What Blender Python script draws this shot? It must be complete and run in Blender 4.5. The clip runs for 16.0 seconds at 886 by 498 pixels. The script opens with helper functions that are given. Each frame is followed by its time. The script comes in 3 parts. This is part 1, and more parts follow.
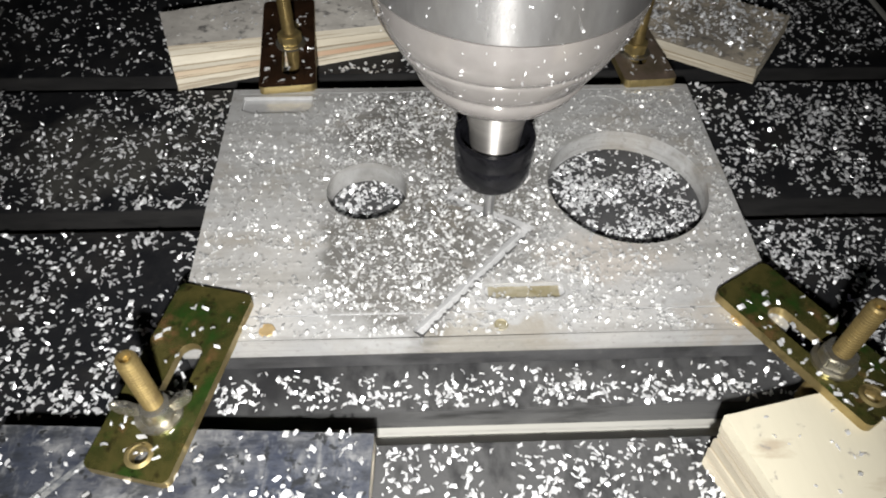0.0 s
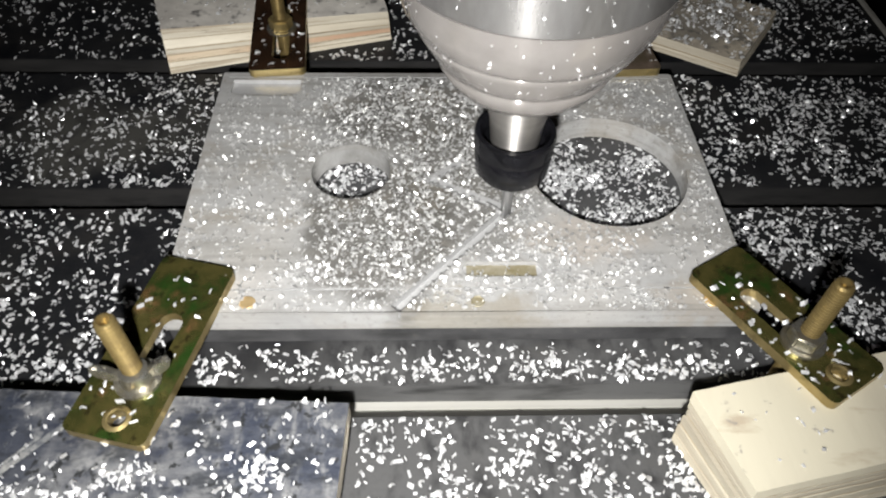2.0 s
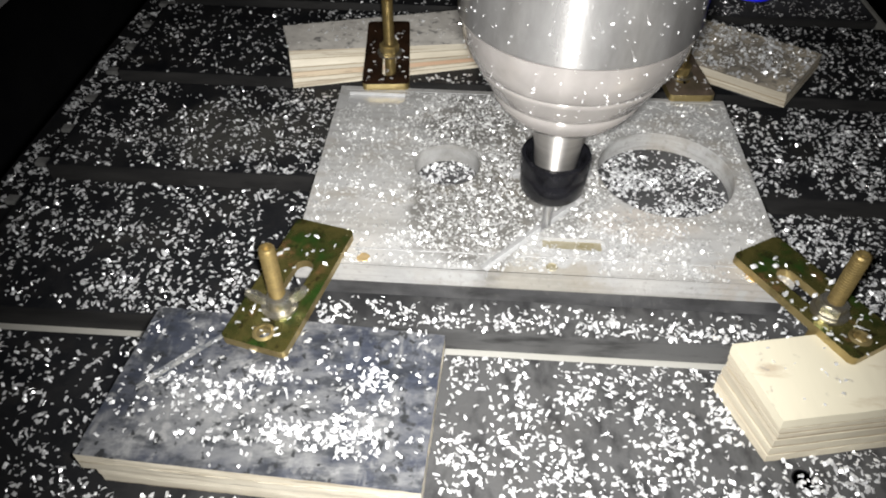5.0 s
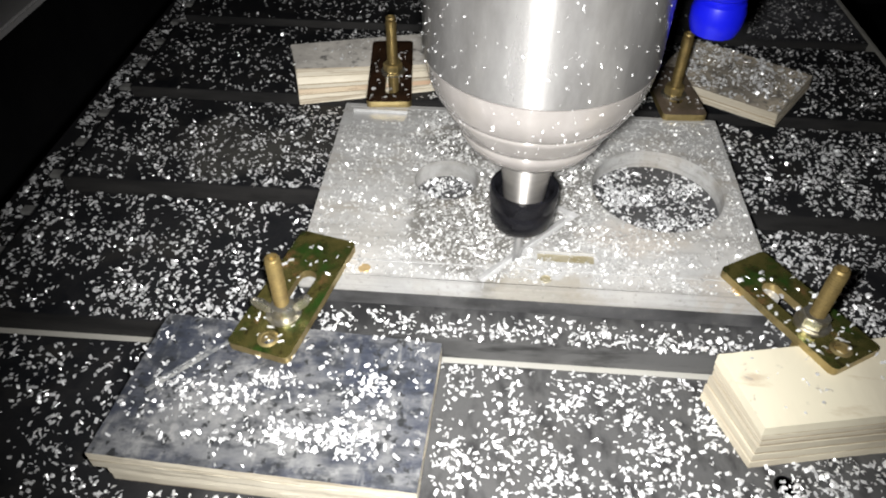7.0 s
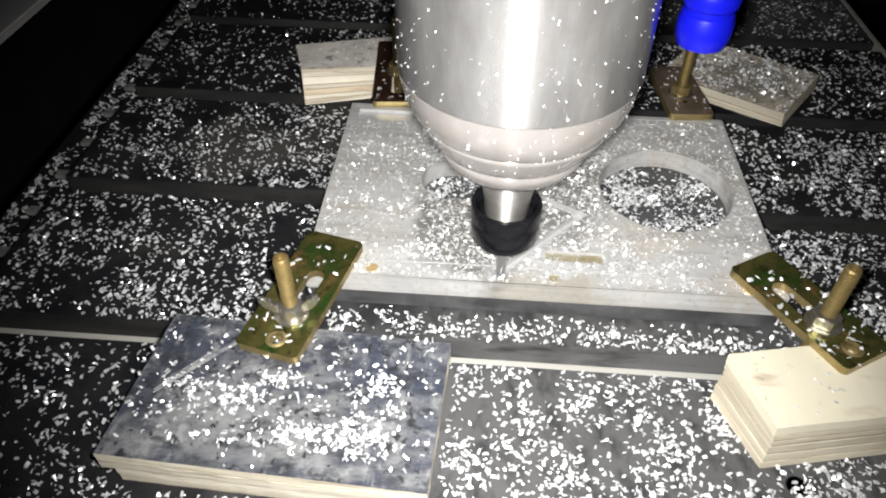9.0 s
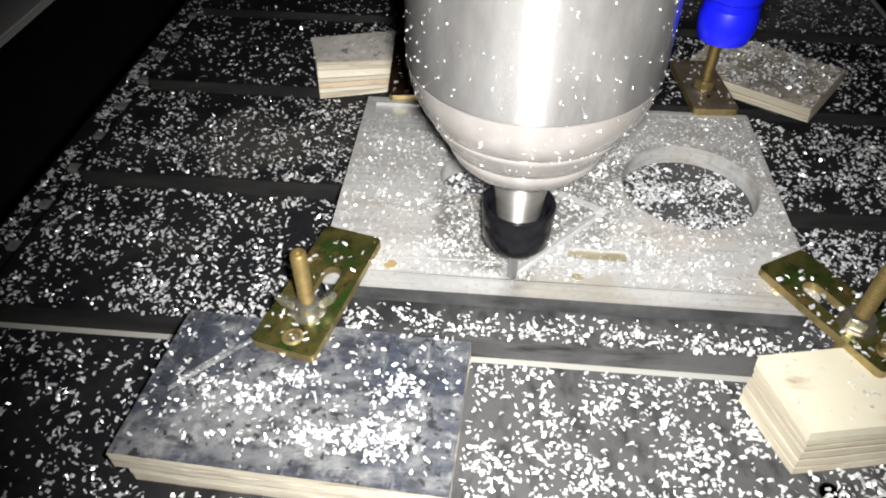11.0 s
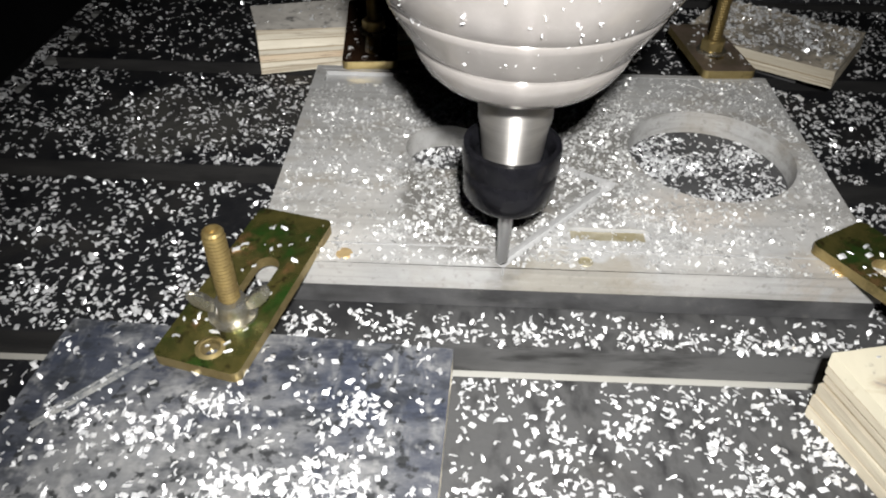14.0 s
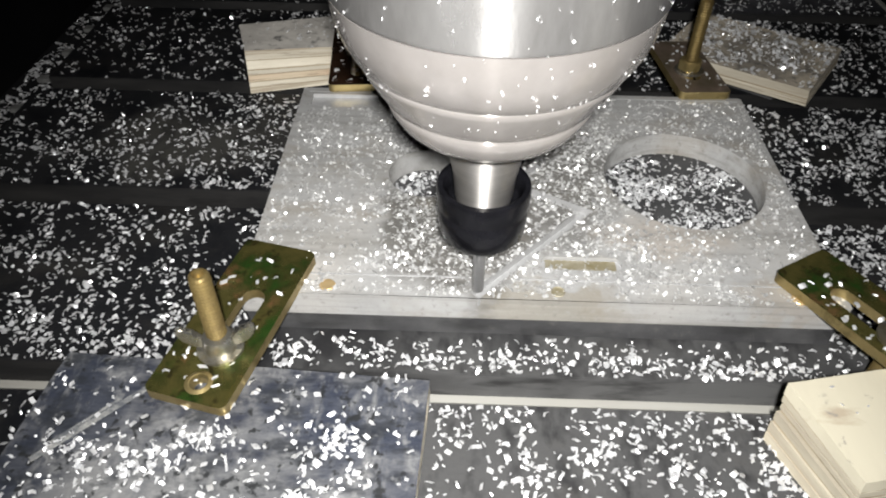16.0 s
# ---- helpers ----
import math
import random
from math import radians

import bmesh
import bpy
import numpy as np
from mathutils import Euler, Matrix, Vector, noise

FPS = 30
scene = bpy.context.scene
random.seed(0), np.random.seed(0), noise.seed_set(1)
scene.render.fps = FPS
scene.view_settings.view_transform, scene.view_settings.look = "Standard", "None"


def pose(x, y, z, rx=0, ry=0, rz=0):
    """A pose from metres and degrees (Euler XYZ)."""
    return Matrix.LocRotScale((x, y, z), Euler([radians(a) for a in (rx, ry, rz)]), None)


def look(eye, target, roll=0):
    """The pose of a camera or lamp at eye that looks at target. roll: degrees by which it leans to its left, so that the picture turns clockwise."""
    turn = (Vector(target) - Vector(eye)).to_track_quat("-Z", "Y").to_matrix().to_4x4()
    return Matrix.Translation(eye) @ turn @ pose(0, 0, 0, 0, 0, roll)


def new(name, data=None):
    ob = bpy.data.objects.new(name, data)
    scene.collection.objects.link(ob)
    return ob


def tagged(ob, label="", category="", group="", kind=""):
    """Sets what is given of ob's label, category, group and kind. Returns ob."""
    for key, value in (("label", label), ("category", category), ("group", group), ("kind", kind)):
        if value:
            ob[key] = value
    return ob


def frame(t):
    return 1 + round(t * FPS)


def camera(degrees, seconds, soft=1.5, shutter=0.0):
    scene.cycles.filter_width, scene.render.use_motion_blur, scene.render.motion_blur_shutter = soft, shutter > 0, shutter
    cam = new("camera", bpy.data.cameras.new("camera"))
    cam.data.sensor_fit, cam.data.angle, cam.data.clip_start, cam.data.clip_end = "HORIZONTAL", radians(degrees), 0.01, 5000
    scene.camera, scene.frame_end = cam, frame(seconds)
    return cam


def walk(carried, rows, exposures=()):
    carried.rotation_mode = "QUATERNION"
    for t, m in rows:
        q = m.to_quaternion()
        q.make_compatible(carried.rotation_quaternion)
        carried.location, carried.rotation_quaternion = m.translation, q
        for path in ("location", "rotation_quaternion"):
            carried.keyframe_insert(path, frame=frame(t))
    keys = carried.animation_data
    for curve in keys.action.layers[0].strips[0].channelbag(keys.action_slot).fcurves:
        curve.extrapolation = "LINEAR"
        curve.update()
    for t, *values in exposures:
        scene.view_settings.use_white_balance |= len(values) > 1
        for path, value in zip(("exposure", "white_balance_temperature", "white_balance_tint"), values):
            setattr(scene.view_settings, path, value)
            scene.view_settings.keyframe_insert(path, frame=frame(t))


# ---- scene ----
cam = camera(64.8, 16.0, soft=2.0, shutter=0.5)
PATH = [
    (0, (0.002, 0.008, 0.265), (0.064, 1.304, -1.257), 0.9),
    (0.5, (0.005, 0.006, 0.266), (0.066, 1.304, -1.254), 0.9),
    (1, (0.009, 0.004, 0.267), (0.067, 1.307, -1.25), 0.9),
    (1.5, (0.012, 0.002, 0.266), (0.076, 1.308, -1.248), 1.1),
    (2, (0.011, -0.004, 0.262), (0.071, 1.299, -1.254), 1.8),
    (2.5, (0.005, -0.019, 0.251), (0.069, 1.34, -1.215), 3.2),
    (3, (-0.012, -0.052, 0.256), (0.013, 1.379, -1.142), 2.8),
    (3.5, (-0.013, -0.068, 0.269), (-0.036, 1.348, -1.143), 1.7),
    (6, (-0.002, -0.084, 0.283), (-0.104, 1.347, -1.111), 0.4),
    (6.5, (-0.002, -0.089, 0.286), (-0.112, 1.353, -1.096), 0.3),
    (7, (-0.002, -0.089, 0.29), (-0.103, 1.356, -1.089), 0.6),
    (7.5, (-0.001, -0.089, 0.291), (-0.096, 1.362, -1.083), 0.8),
    (8, (-0.001, -0.088, 0.29), (-0.101, 1.358, -1.088), 0.6),
    (8.5, (-0.004, -0.088, 0.288), (-0.106, 1.358, -1.09), 0.5),
    (9, (-0.006, -0.089, 0.288), (-0.109, 1.36, -1.087), 0.5),
    (9.5, (-0.007, -0.091, 0.287), (-0.118, 1.36, -1.085), 0.3),
    (10, (-0.011, -0.09, 0.285), (-0.133, 1.359, -1.088), 0.4),
    (12.5, (-0.013, -0.074, 0.279), (-0.137, 1.358, -1.111), -0.0),
    (13, (-0.012, -0.072, 0.277), (-0.092, 1.368, -1.11), 1.1),
    (13.5, (-0.012, -0.055, 0.244), (-0.071, 1.468, -1.051), 1.4),
    (14, (-0.017, -0.037, 0.211), (-0.057, 1.466, -1.108), 1.0),
    (14.5, (-0.014, -0.028, 0.212), (-0.052, 1.449, -1.136), -0.1),
    (15, (-0.013, -0.028, 0.221), (-0.046, 1.454, -1.121), 0.1),
    (15.5, (-0.009, -0.029, 0.23), (-0.032, 1.435, -1.132), 0.5),
    (16, (-0.009, -0.033, 0.234), (-0.044, 1.44, -1.119), 0.8),
]
walk(cam, [(t, look(eye, target, roll)) for t, eye, target, roll in PATH],
     [(0, -0.12), (3.5, -0.05), (6, 0.06), (10, 0.12), (12.5, 0.15), (13.2, 0.05), (14, -0.17), (15, -0.2), (16, -0.23)])

# ---- light: one hand-held torch beside the camera, dark workshop all round ----
world = bpy.data.worlds.new("workshop_dark")
scene.world = world
world.use_nodes = True
world.node_tree.nodes["Background"].inputs[0].default_value = (0.55, 0.6, 0.7, 1)
world.node_tree.nodes["Background"].inputs[1].default_value = 0.0025
torch = bpy.data.lights.new("torch", "SPOT")
torch.energy, torch.spot_size, torch.spot_blend, torch.shadow_soft_size = 17.0, radians(92), 1.0, 0.007
torch.color = (1.0, 0.985, 0.96)
torch_ob = new("torch", torch)
torch_ob.matrix_world = look((-0.005, -0.059, 0.265), (-0.003, 0.172, 0.02))


# ---- materials ----
def material(name, base, rough=0.5, metal=0.0, second=None, scale=60.0, amount=0.5, bump=0.0, bump_scale=300.0,
             rough2=None, stretch=(1, 1, 1), detail=6.0, lo=0.35, hi=0.65, per_object=0.0, aniso=0.0):
    """A procedural surface: two colours mixed by noise, finer relief, roughness that varies with the noise."""
    m = bpy.data.materials.new(name)
    m.use_nodes = True
    nt = m.node_tree
    p = nt.nodes["Principled BSDF"]
    p.inputs["Metallic"].default_value = metal
    p.inputs["Roughness"].default_value = rough
    p.inputs["Base Color"].default_value = (*base, 1)
    co = nt.nodes.new("ShaderNodeTexCoord")
    mp = nt.nodes.new("ShaderNodeMapping")
    mp.inputs["Scale"].default_value = stretch
    nt.links.new(co.outputs["Object"], mp.inputs["Vector"])
    n = nt.nodes.new("ShaderNodeTexNoise")
    n.inputs["Scale"].default_value, n.inputs["Detail"].default_value, n.inputs["Roughness"].default_value = scale, detail, 0.66
    nt.links.new(mp.outputs[0], n.inputs["Vector"])
    r = nt.nodes.new("ShaderNodeMapRange")
    r.inputs["From Min"].default_value, r.inputs["From Max"].default_value = lo, hi
    nt.links.new(n.outputs[0], r.inputs["Value"])
    if second:
        mix = nt.nodes.new("ShaderNodeMix")
        mix.data_type = "RGBA"
        mul = nt.nodes.new("ShaderNodeMath")
        mul.operation = "MULTIPLY"
        mul.inputs[1].default_value = amount
        nt.links.new(r.outputs[0], mul.inputs[0])
        nt.links.new(mul.outputs[0], mix.inputs["Factor"])
        mix.inputs["A"].default_value, mix.inputs["B"].default_value = (*base, 1), (*second, 1)
        out = mix.outputs["Result"]
        if per_object:
            info = nt.nodes.new("ShaderNodeObjectInfo")
            hs = nt.nodes.new("ShaderNodeHueSaturation")
            rr = nt.nodes.new("ShaderNodeMapRange")
            rr.inputs["To Min"].default_value, rr.inputs["To Max"].default_value = 1 - per_object, 1 + per_object
            nt.links.new(info.outputs["Random"], rr.inputs["Value"])
            nt.links.new(rr.outputs[0], hs.inputs["Value"])
            nt.links.new(out, hs.inputs["Color"])
            out = hs.outputs[0]
        nt.links.new(out, p.inputs["Base Color"])
    if rough2 is not None:
        q = nt.nodes.new("ShaderNodeMapRange")
        q.inputs["To Min"].default_value, q.inputs["To Max"].default_value = rough, rough2
        nt.links.new(r.outputs[0], q.inputs["Value"])
        nt.links.new(q.outputs[0], p.inputs["Roughness"])
    if bump:
        f = nt.nodes.new("ShaderNodeTexNoise")
        f.inputs["Scale"].default_value, f.inputs["Detail"].default_value = bump_scale, 4
        nt.links.new(mp.outputs[0], f.inputs["Vector"])
        b = nt.nodes.new("ShaderNodeBump")
        b.inputs["Strength"].default_value, b.inputs["Distance"].default_value = bump, 0.0006
        nt.links.new(f.outputs[0], b.inputs["Height"])
        nt.links.new(b.outputs[0], p.inputs["Normal"])
    if aniso:
        tan = nt.nodes.new("ShaderNodeTangent")
        tan.direction_type, tan.axis = "RADIAL", "Z"
        nt.links.new(tan.outputs[0], p.inputs["Tangent"])
        p.inputs["Anisotropic"].default_value = aniso
        p.inputs["Anisotropic Rotation"].default_value = 0.25
    return m


BLACK_BOARD = material("black_board", (0.005, 0.0055, 0.007), 0.45, 0, (0.013, 0.013, 0.014), 22, 0.9, 0.35, 500, 0.6, lo=0.4, hi=0.72)
BOARD_EDGE = material("board_edge", (0.01, 0.01, 0.0105), 0.6, 0, (0.03, 0.029, 0.028), 40, 0.8, 0.3, 400, stretch=(0.2, 1, 1))
BARE_ALU = material("bare_aluminium", (0.42, 0.415, 0.385), 0.4, 0.25, (0.27, 0.255, 0.22), 30, 0.7, 0.15, 300, 0.55, stretch=(0.1, 1, 1))
CHIP = material("chip_aluminium", (0.91, 0.915, 0.92), 0.36, 0.55, (0.42, 0.425, 0.44), 260, 0.75)
FINE_CHIP = material("fine_chip_aluminium", (0.84, 0.84, 0.83), 0.4, 0.6, (0.32, 0.32, 0.32), 300, 0.9)
SPINDLE = material("spindle_steel", (0.36, 0.355, 0.35), 0.27, 0.72, (0.21, 0.205, 0.2), 45, 0.9, 0.06, 900, 0.40, stretch=(1, 1, 0.35), aniso=0.965)
DUSTY = material("dusty_nose", (0.31, 0.291, 0.278), 0.13, 0.5, (0.235, 0.219, 0.208), 40, 0.8, 0.03, 500, 0.2, aniso=0.985)
SHAFT = material("turned_shaft", (0.62, 0.6, 0.57), 0.42, 0.9, (0.42, 0.4, 0.38), 60, 0.8, 0.03, 900, 0.5, stretch=(0.2, 0.2, 3), aniso=0.93)
BLACK_NUT = material("black_oxide", (0.003, 0.003, 0.0035), 0.16, 0.0, (0.008, 0.008, 0.01), 80, 0.8, 0.015, 500, 0.24)
BLACK_NUT.node_tree.nodes["Principled BSDF"].inputs["Specular IOR Level"].default_value = 0.2
CARBIDE = material("carbide", (0.33, 0.33, 0.33), 0.28, 0.75, (0.26, 0.26, 0.26), 90, 0.7, stretch=(1, 1, 0.2))
ZINC = material("yellow_zinc", (0.13, 0.112, 0.036), 0.2, 0.72, (0.03, 0.045, 0.012), 55, 0.95, 0.08, 600, 0.34, lo=0.38, hi=0.62)
DARK_ZINC = material("brown_polished_zinc", (0.07, 0.036, 0.02), 0.16, 0.6, (0.02, 0.013, 0.009), 60, 0.9, 0.06, 500, 0.28)
DULL_ZINC = material("dull_pinkish_zinc", (0.22, 0.165, 0.13), 0.35, 0.55, (0.1, 0.085, 0.05), 70, 0.8, 0.1, 500, 0.45)
ZINC_EDGE = material("yellow_zinc_bright", (0.4, 0.32, 0.15), 0.33, 0.8, (0.22, 0.16, 0.06), 60, 0.8, 0.1, 500, 0.45)
STUD = material("yellow_zinc_stud", (0.3, 0.225, 0.09), 0.36, 0.75, (0.12, 0.085, 0.035), 120, 0.85, 0.15, 700, 0.5)
BRIGHT_ZINC = material("bright_zinc", (0.46, 0.45, 0.41), 0.22, 0.9, (0.2, 0.18, 0.13), 150, 0.85, 0.25, 500, 0.4)
PLY_FACE = material("ply_face", (0.45, 0.418, 0.325), 0.6, 0, (0.33, 0.295, 0.235), 34, 0.6, 0.2, 300, stretch=(1, 0.25, 1), lo=0.45, hi=0.75)
PLY_PALE = material("ply_layer_pale", (0.6, 0.555, 0.455), 0.7, 0, (0.38, 0.335, 0.255), 60, 0.8, 0.5, 500, stretch=(0.15, 0.15, 1.5), per_object=0.16)
PLY_DARK = material("ply_layer_dark", (0.22, 0.18, 0.125), 0.8, 0, (0.42, 0.35, 0.24), 70, 0.8, 0.6, 500, stretch=(0.15, 0.15, 1.5), per_object=0.16)
PLY_RED = material("ply_layer_red", (0.46, 0.29, 0.19), 0.75, 0, (0.52, 0.43, 0.31), 45, 1.0, 0.5, 500, stretch=(0.15, 0.15, 1.5))
# Streaky darker ply: shade on the cream block's sides is in the colour
PLY_SHADED = material("ply_shaded_side", (0.42, 0.385, 0.30), 0.75, 0, (0.27, 0.235, 0.18), 60, 0.9, 0.6, 500, stretch=(0.15, 0.15, 1.8), per_object=0.2)
PLY_CHIPPED = material("ply_chip_strewn_top", (0.42, 0.37, 0.29), 0.7, 0, (0.26, 0.23, 0.19), 50, 0.8, 0.4, 400)
PLY_GREY = material("ply_dusty_top", (0.56, 0.535, 0.49), 0.7, 0, (0.34, 0.32, 0.295), 50, 0.8, 0.4, 400, per_object=0.05)
FILM = material("worn_film_face", (0.016, 0.019, 0.029), 0.62, 0, (0.15, 0.151, 0.152), 60, 0.9, 0.5, 500, 0.8, stretch=(0.7, 1.2, 1), detail=14, lo=0.4, hi=0.66)
BLUE = material("blue_plastic", (0.004, 0.006, 0.42), 0.3, 0, (0.003, 0.005, 0.28), 30, 0.5, 0.05, 400)
DARK_FRAME = material("dark_frame", (0.006, 0.006, 0.007), 0.7, 0, (0.012, 0.012, 0.013), 20, 0.8, 0.2, 200)
GREY_PANEL = material("grey_panel", (0.8, 0.78, 0.78), 0.5, 0, (0.7, 0.69, 0.69), 12, 0.7, 0.1, 200)
TAB_STEEL = material("dull_tab_steel", (0.24, 0.24, 0.23), 0.5, 0.3, (0.1, 0.1, 0.1), 90, 0.8, 0.2, 400)
FILM_SCRATCH = material("scratched_film", (0.22, 0.22, 0.21), 0.7, 0, (0.05, 0.055, 0.065), 160, 0.9, 0.4, 500, lo=0.42, hi=0.6)
FRESH_CUT = material("fresh_cut", (0.44, 0.44, 0.44), 0.4, 0.35, (0.33, 0.33, 0.33), 200, 0.6, 0.15, 900)
BRASS = material("brass_screw", (0.62, 0.46, 0.24), 0.4, 0.6, (0.45, 0.32, 0.16), 200, 0.7, 0.2, 900)
SPACER = material("spacer_board", (0.03, 0.03, 0.032), 0.55, 0, (0.065, 0.065, 0.066), 40, 0.8, 0.3, 500, 0.65)
POCKET = material("pocket_bottom", (0.2, 0.17, 0.09), 0.5, 0.3, (0.32, 0.3, 0.24), 160, 0.8, 0.3, 600)


def worn(m, colour, scale, lo, hi, most, stretch=(1, 1, 1), turn=0.0):
    """Lays a second kind of wear over a material: noise above lo takes the given colour."""
    nt = m.node_tree
    p = nt.nodes["Principled BSDF"]
    first = p.inputs["Base Color"].links[0].from_socket
    co = nt.nodes.new("ShaderNodeTexCoord")
    mp = nt.nodes.new("ShaderNodeMapping")
    mp.inputs["Scale"].default_value, mp.inputs["Rotation"].default_value = stretch, (0, 0, radians(turn))
    nt.links.new(co.outputs["Object"], mp.inputs["Vector"])
    n = nt.nodes.new("ShaderNodeTexNoise")
    n.inputs["Scale"].default_value, n.inputs["Detail"].default_value, n.inputs["Roughness"].default_value = scale, 8, 0.62
    nt.links.new(mp.outputs[0], n.inputs["Vector"])
    r = nt.nodes.new("ShaderNodeMapRange")
    r.inputs["From Min"].default_value, r.inputs["From Max"].default_value, r.inputs["To Max"].default_value = lo, hi, most
    nt.links.new(n.outputs[0], r.inputs["Value"])
    mix = nt.nodes.new("ShaderNodeMix")
    mix.data_type = "RGBA"
    nt.links.new(r.outputs[0], mix.inputs["Factor"])
    nt.links.new(first, mix.inputs["A"])
    mix.inputs["B"].default_value = (*colour, 1)
    nt.links.new(mix.outputs["Result"], p.inputs["Base Color"])
    return m


worn(FILM, (0.24, 0.24, 0.235), 45, 0.52, 0.75, 0.55, (0.35, 2.2, 1), -35)
worn(FILM, (0.012, 0.016, 0.03), 120, 0.5, 0.66, 0.7)
worn(FILM, (0.014, 0.018, 0.032), 16, 0.52, 0.64, 0.7)
worn(BLACK_BOARD, (0.07, 0.068, 0.064), 9, 0.5, 0.75, 0.16, (0.7, 1.4, 1))
worn(BLACK_BOARD, (0.08, 0.08, 0.076), 220, 0.62, 0.72, 0.14)
worn(PLY_FACE, (0.26, 0.2, 0.14), 48, 0.58, 0.7, 0.6, (0.6, 1.8, 1), 12)
worn(PLY_FACE, (0.16, 0.15, 0.15), 130, 0.64, 0.7, 0.7)
for veneer in (PLY_PALE, PLY_RED):
    worn(veneer, (0.2, 0.15, 0.09), 55, 0.53, 0.62, 0.6, (0.12, 0.12, 5))
    worn(veneer, (0.08, 0.06, 0.04), 95, 0.6, 0.66, 0.7, (0.2, 0.2, 6))
worn(PLY_GREY, (0.06, 0.06, 0.06), 120, 0.55, 0.66, 0.8)
worn(ZINC, (0.30, 0.24, 0.09), 26, 0.52, 0.68, 0.55)
worn(ZINC, (0.34, 0.17, 0.08), 42, 0.56, 0.67, 0.75)
worn(ZINC, (0.03, 0.09, 0.015), 60, 0.52, 0.64, 0.75)
worn(ZINC, (0.02, 0.015, 0.008), 150, 0.57, 0.66, 0.7)


def patch(m, colour, cx, cy, rx, ry, most, ragged=0.05, grain=45):
    """A ragged oval stain, drift of dust or painted sheen round (cx, cy)."""
    nt = m.node_tree
    p = nt.nodes["Principled BSDF"]
    first = p.inputs["Base Color"].links[0].from_socket
    co = nt.nodes.new("ShaderNodeTexCoord")
    warp = nt.nodes.new("ShaderNodeTexNoise")
    warp.inputs["Scale"].default_value, warp.inputs["Detail"].default_value = grain, 8
    nt.links.new(co.outputs["Object"], warp.inputs["Vector"])
    off = nt.nodes.new("ShaderNodeVectorMath")
    off.operation = "MULTIPLY_ADD"
    off.inputs[1].default_value = (ragged, ragged, 0)
    nt.links.new(warp.outputs["Color"], off.inputs[0])
    nt.links.new(co.outputs["Object"], off.inputs[2])
    mp = nt.nodes.new("ShaderNodeMapping")
    mp.inputs["Location"].default_value = (-(ragged / 2 + cx) / rx, -(ragged / 2 + cy) / ry, 0)
    mp.inputs["Scale"].default_value = (1 / rx, 1 / ry, 0)
    nt.links.new(off.outputs[0], mp.inputs["Vector"])
    ln = nt.nodes.new("ShaderNodeVectorMath")
    ln.operation = "LENGTH"
    nt.links.new(mp.outputs[0], ln.inputs[0])
    rg = nt.nodes.new("ShaderNodeMapRange")
    rg.inputs["From Min"].default_value, rg.inputs["From Max"].default_value = 1.2, 0.7
    rg.inputs["To Max"].default_value = most
    nt.links.new(ln.outputs["Value"], rg.inputs["Value"])
    mix = nt.nodes.new("ShaderNodeMix")
    mix.data_type = "RGBA"
    nt.links.new(rg.outputs[0], mix.inputs["Factor"])
    nt.links.new(first, mix.inputs["A"])
    mix.inputs["B"].default_value = (*colour, 1)
    nt.links.new(mix.outputs["Result"], p.inputs["Base Color"])
    return m


patch(PLY_CHIPPED, (0.05, 0.05, 0.05), 0.188, 0.400, 0.036, 0.030, 0.55, 0.06, 110)
worn(PLY_CHIPPED, (0.05, 0.05, 0.048), 110, 0.54, 0.62, 0.7)
# Grey sheen of the torch painted onto the boards before the plate, plus dust
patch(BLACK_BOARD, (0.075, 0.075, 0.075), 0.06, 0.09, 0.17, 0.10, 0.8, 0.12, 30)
patch(BLACK_BOARD, (0.06, 0.058, 0.052), -0.165, 0.31, 0.06, 0.035, 0.65, 0.09, 24)
patch(BLACK_BOARD, (0.1, 0.1, 0.11), 0.26, 0.60, 0.15, 0.09, 0.8, 0.08, 12)
worn(BLACK_BOARD, (0.012, 0.012, 0.013), 60, 0.48, 0.64, 0.75, (1.5, 0.8, 1), 25)
worn(BLACK_BOARD, (0.09, 0.09, 0.086), 330, 0.6, 0.72, 0.18)
for m in (BLACK_BOARD, BOARD_EDGE, DARK_FRAME):
    m.node_tree.nodes["Principled BSDF"].inputs["Specular IOR Level"].default_value = 0.2
worn(SPACER, (0.012, 0.012, 0.012), 35, 0.48, 0.66, 0.8, (0.6, 1, 1.5))
worn(SPACER, (0.09, 0.088, 0.08), 160, 0.6, 0.7, 0.4)
worn(BRIGHT_ZINC, (0.3, 0.24, 0.12), 90, 0.52, 0.66, 0.6)
worn(ZINC_EDGE, (0.1, 0.08, 0.03), 110, 0.52, 0.66, 0.7)
worn(SPINDLE, (0.26, 0.25, 0.24), 28, 0.52, 0.7, 0.5, (1, 1, 0.6))
# Board edges turn paler grey round the same front area
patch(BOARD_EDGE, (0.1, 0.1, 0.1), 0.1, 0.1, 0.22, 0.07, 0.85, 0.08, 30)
worn(BOARD_EDGE, (0.008, 0.008, 0.008), 70, 0.5, 0.68, 0.7, (0.5, 1, 2))
worn(BLACK_BOARD, (0.055, 0.05, 0.042), 28, 0.52, 0.72, 0.26, (0.8, 1.5, 1), 35)
patch(FILM, (0.16, 0.16, 0.156), -0.095, 0.072, 0.05, 0.022, 0.42, 0.07, 60)
patch(FILM, (0.016, 0.021, 0.036), -0.042, 0.108, 0.03, 0.018, 0.75, 0.05, 60)
patch(FILM, (0.014, 0.018, 0.030), -0.143, 0.112, 0.020, 0.020, 0.8, 0.05, 60)
patch(FILM, (0.015, 0.018, 0.028), -0.153, 0.086, 0.013, 0.022, 0.7, 0.04, 60)
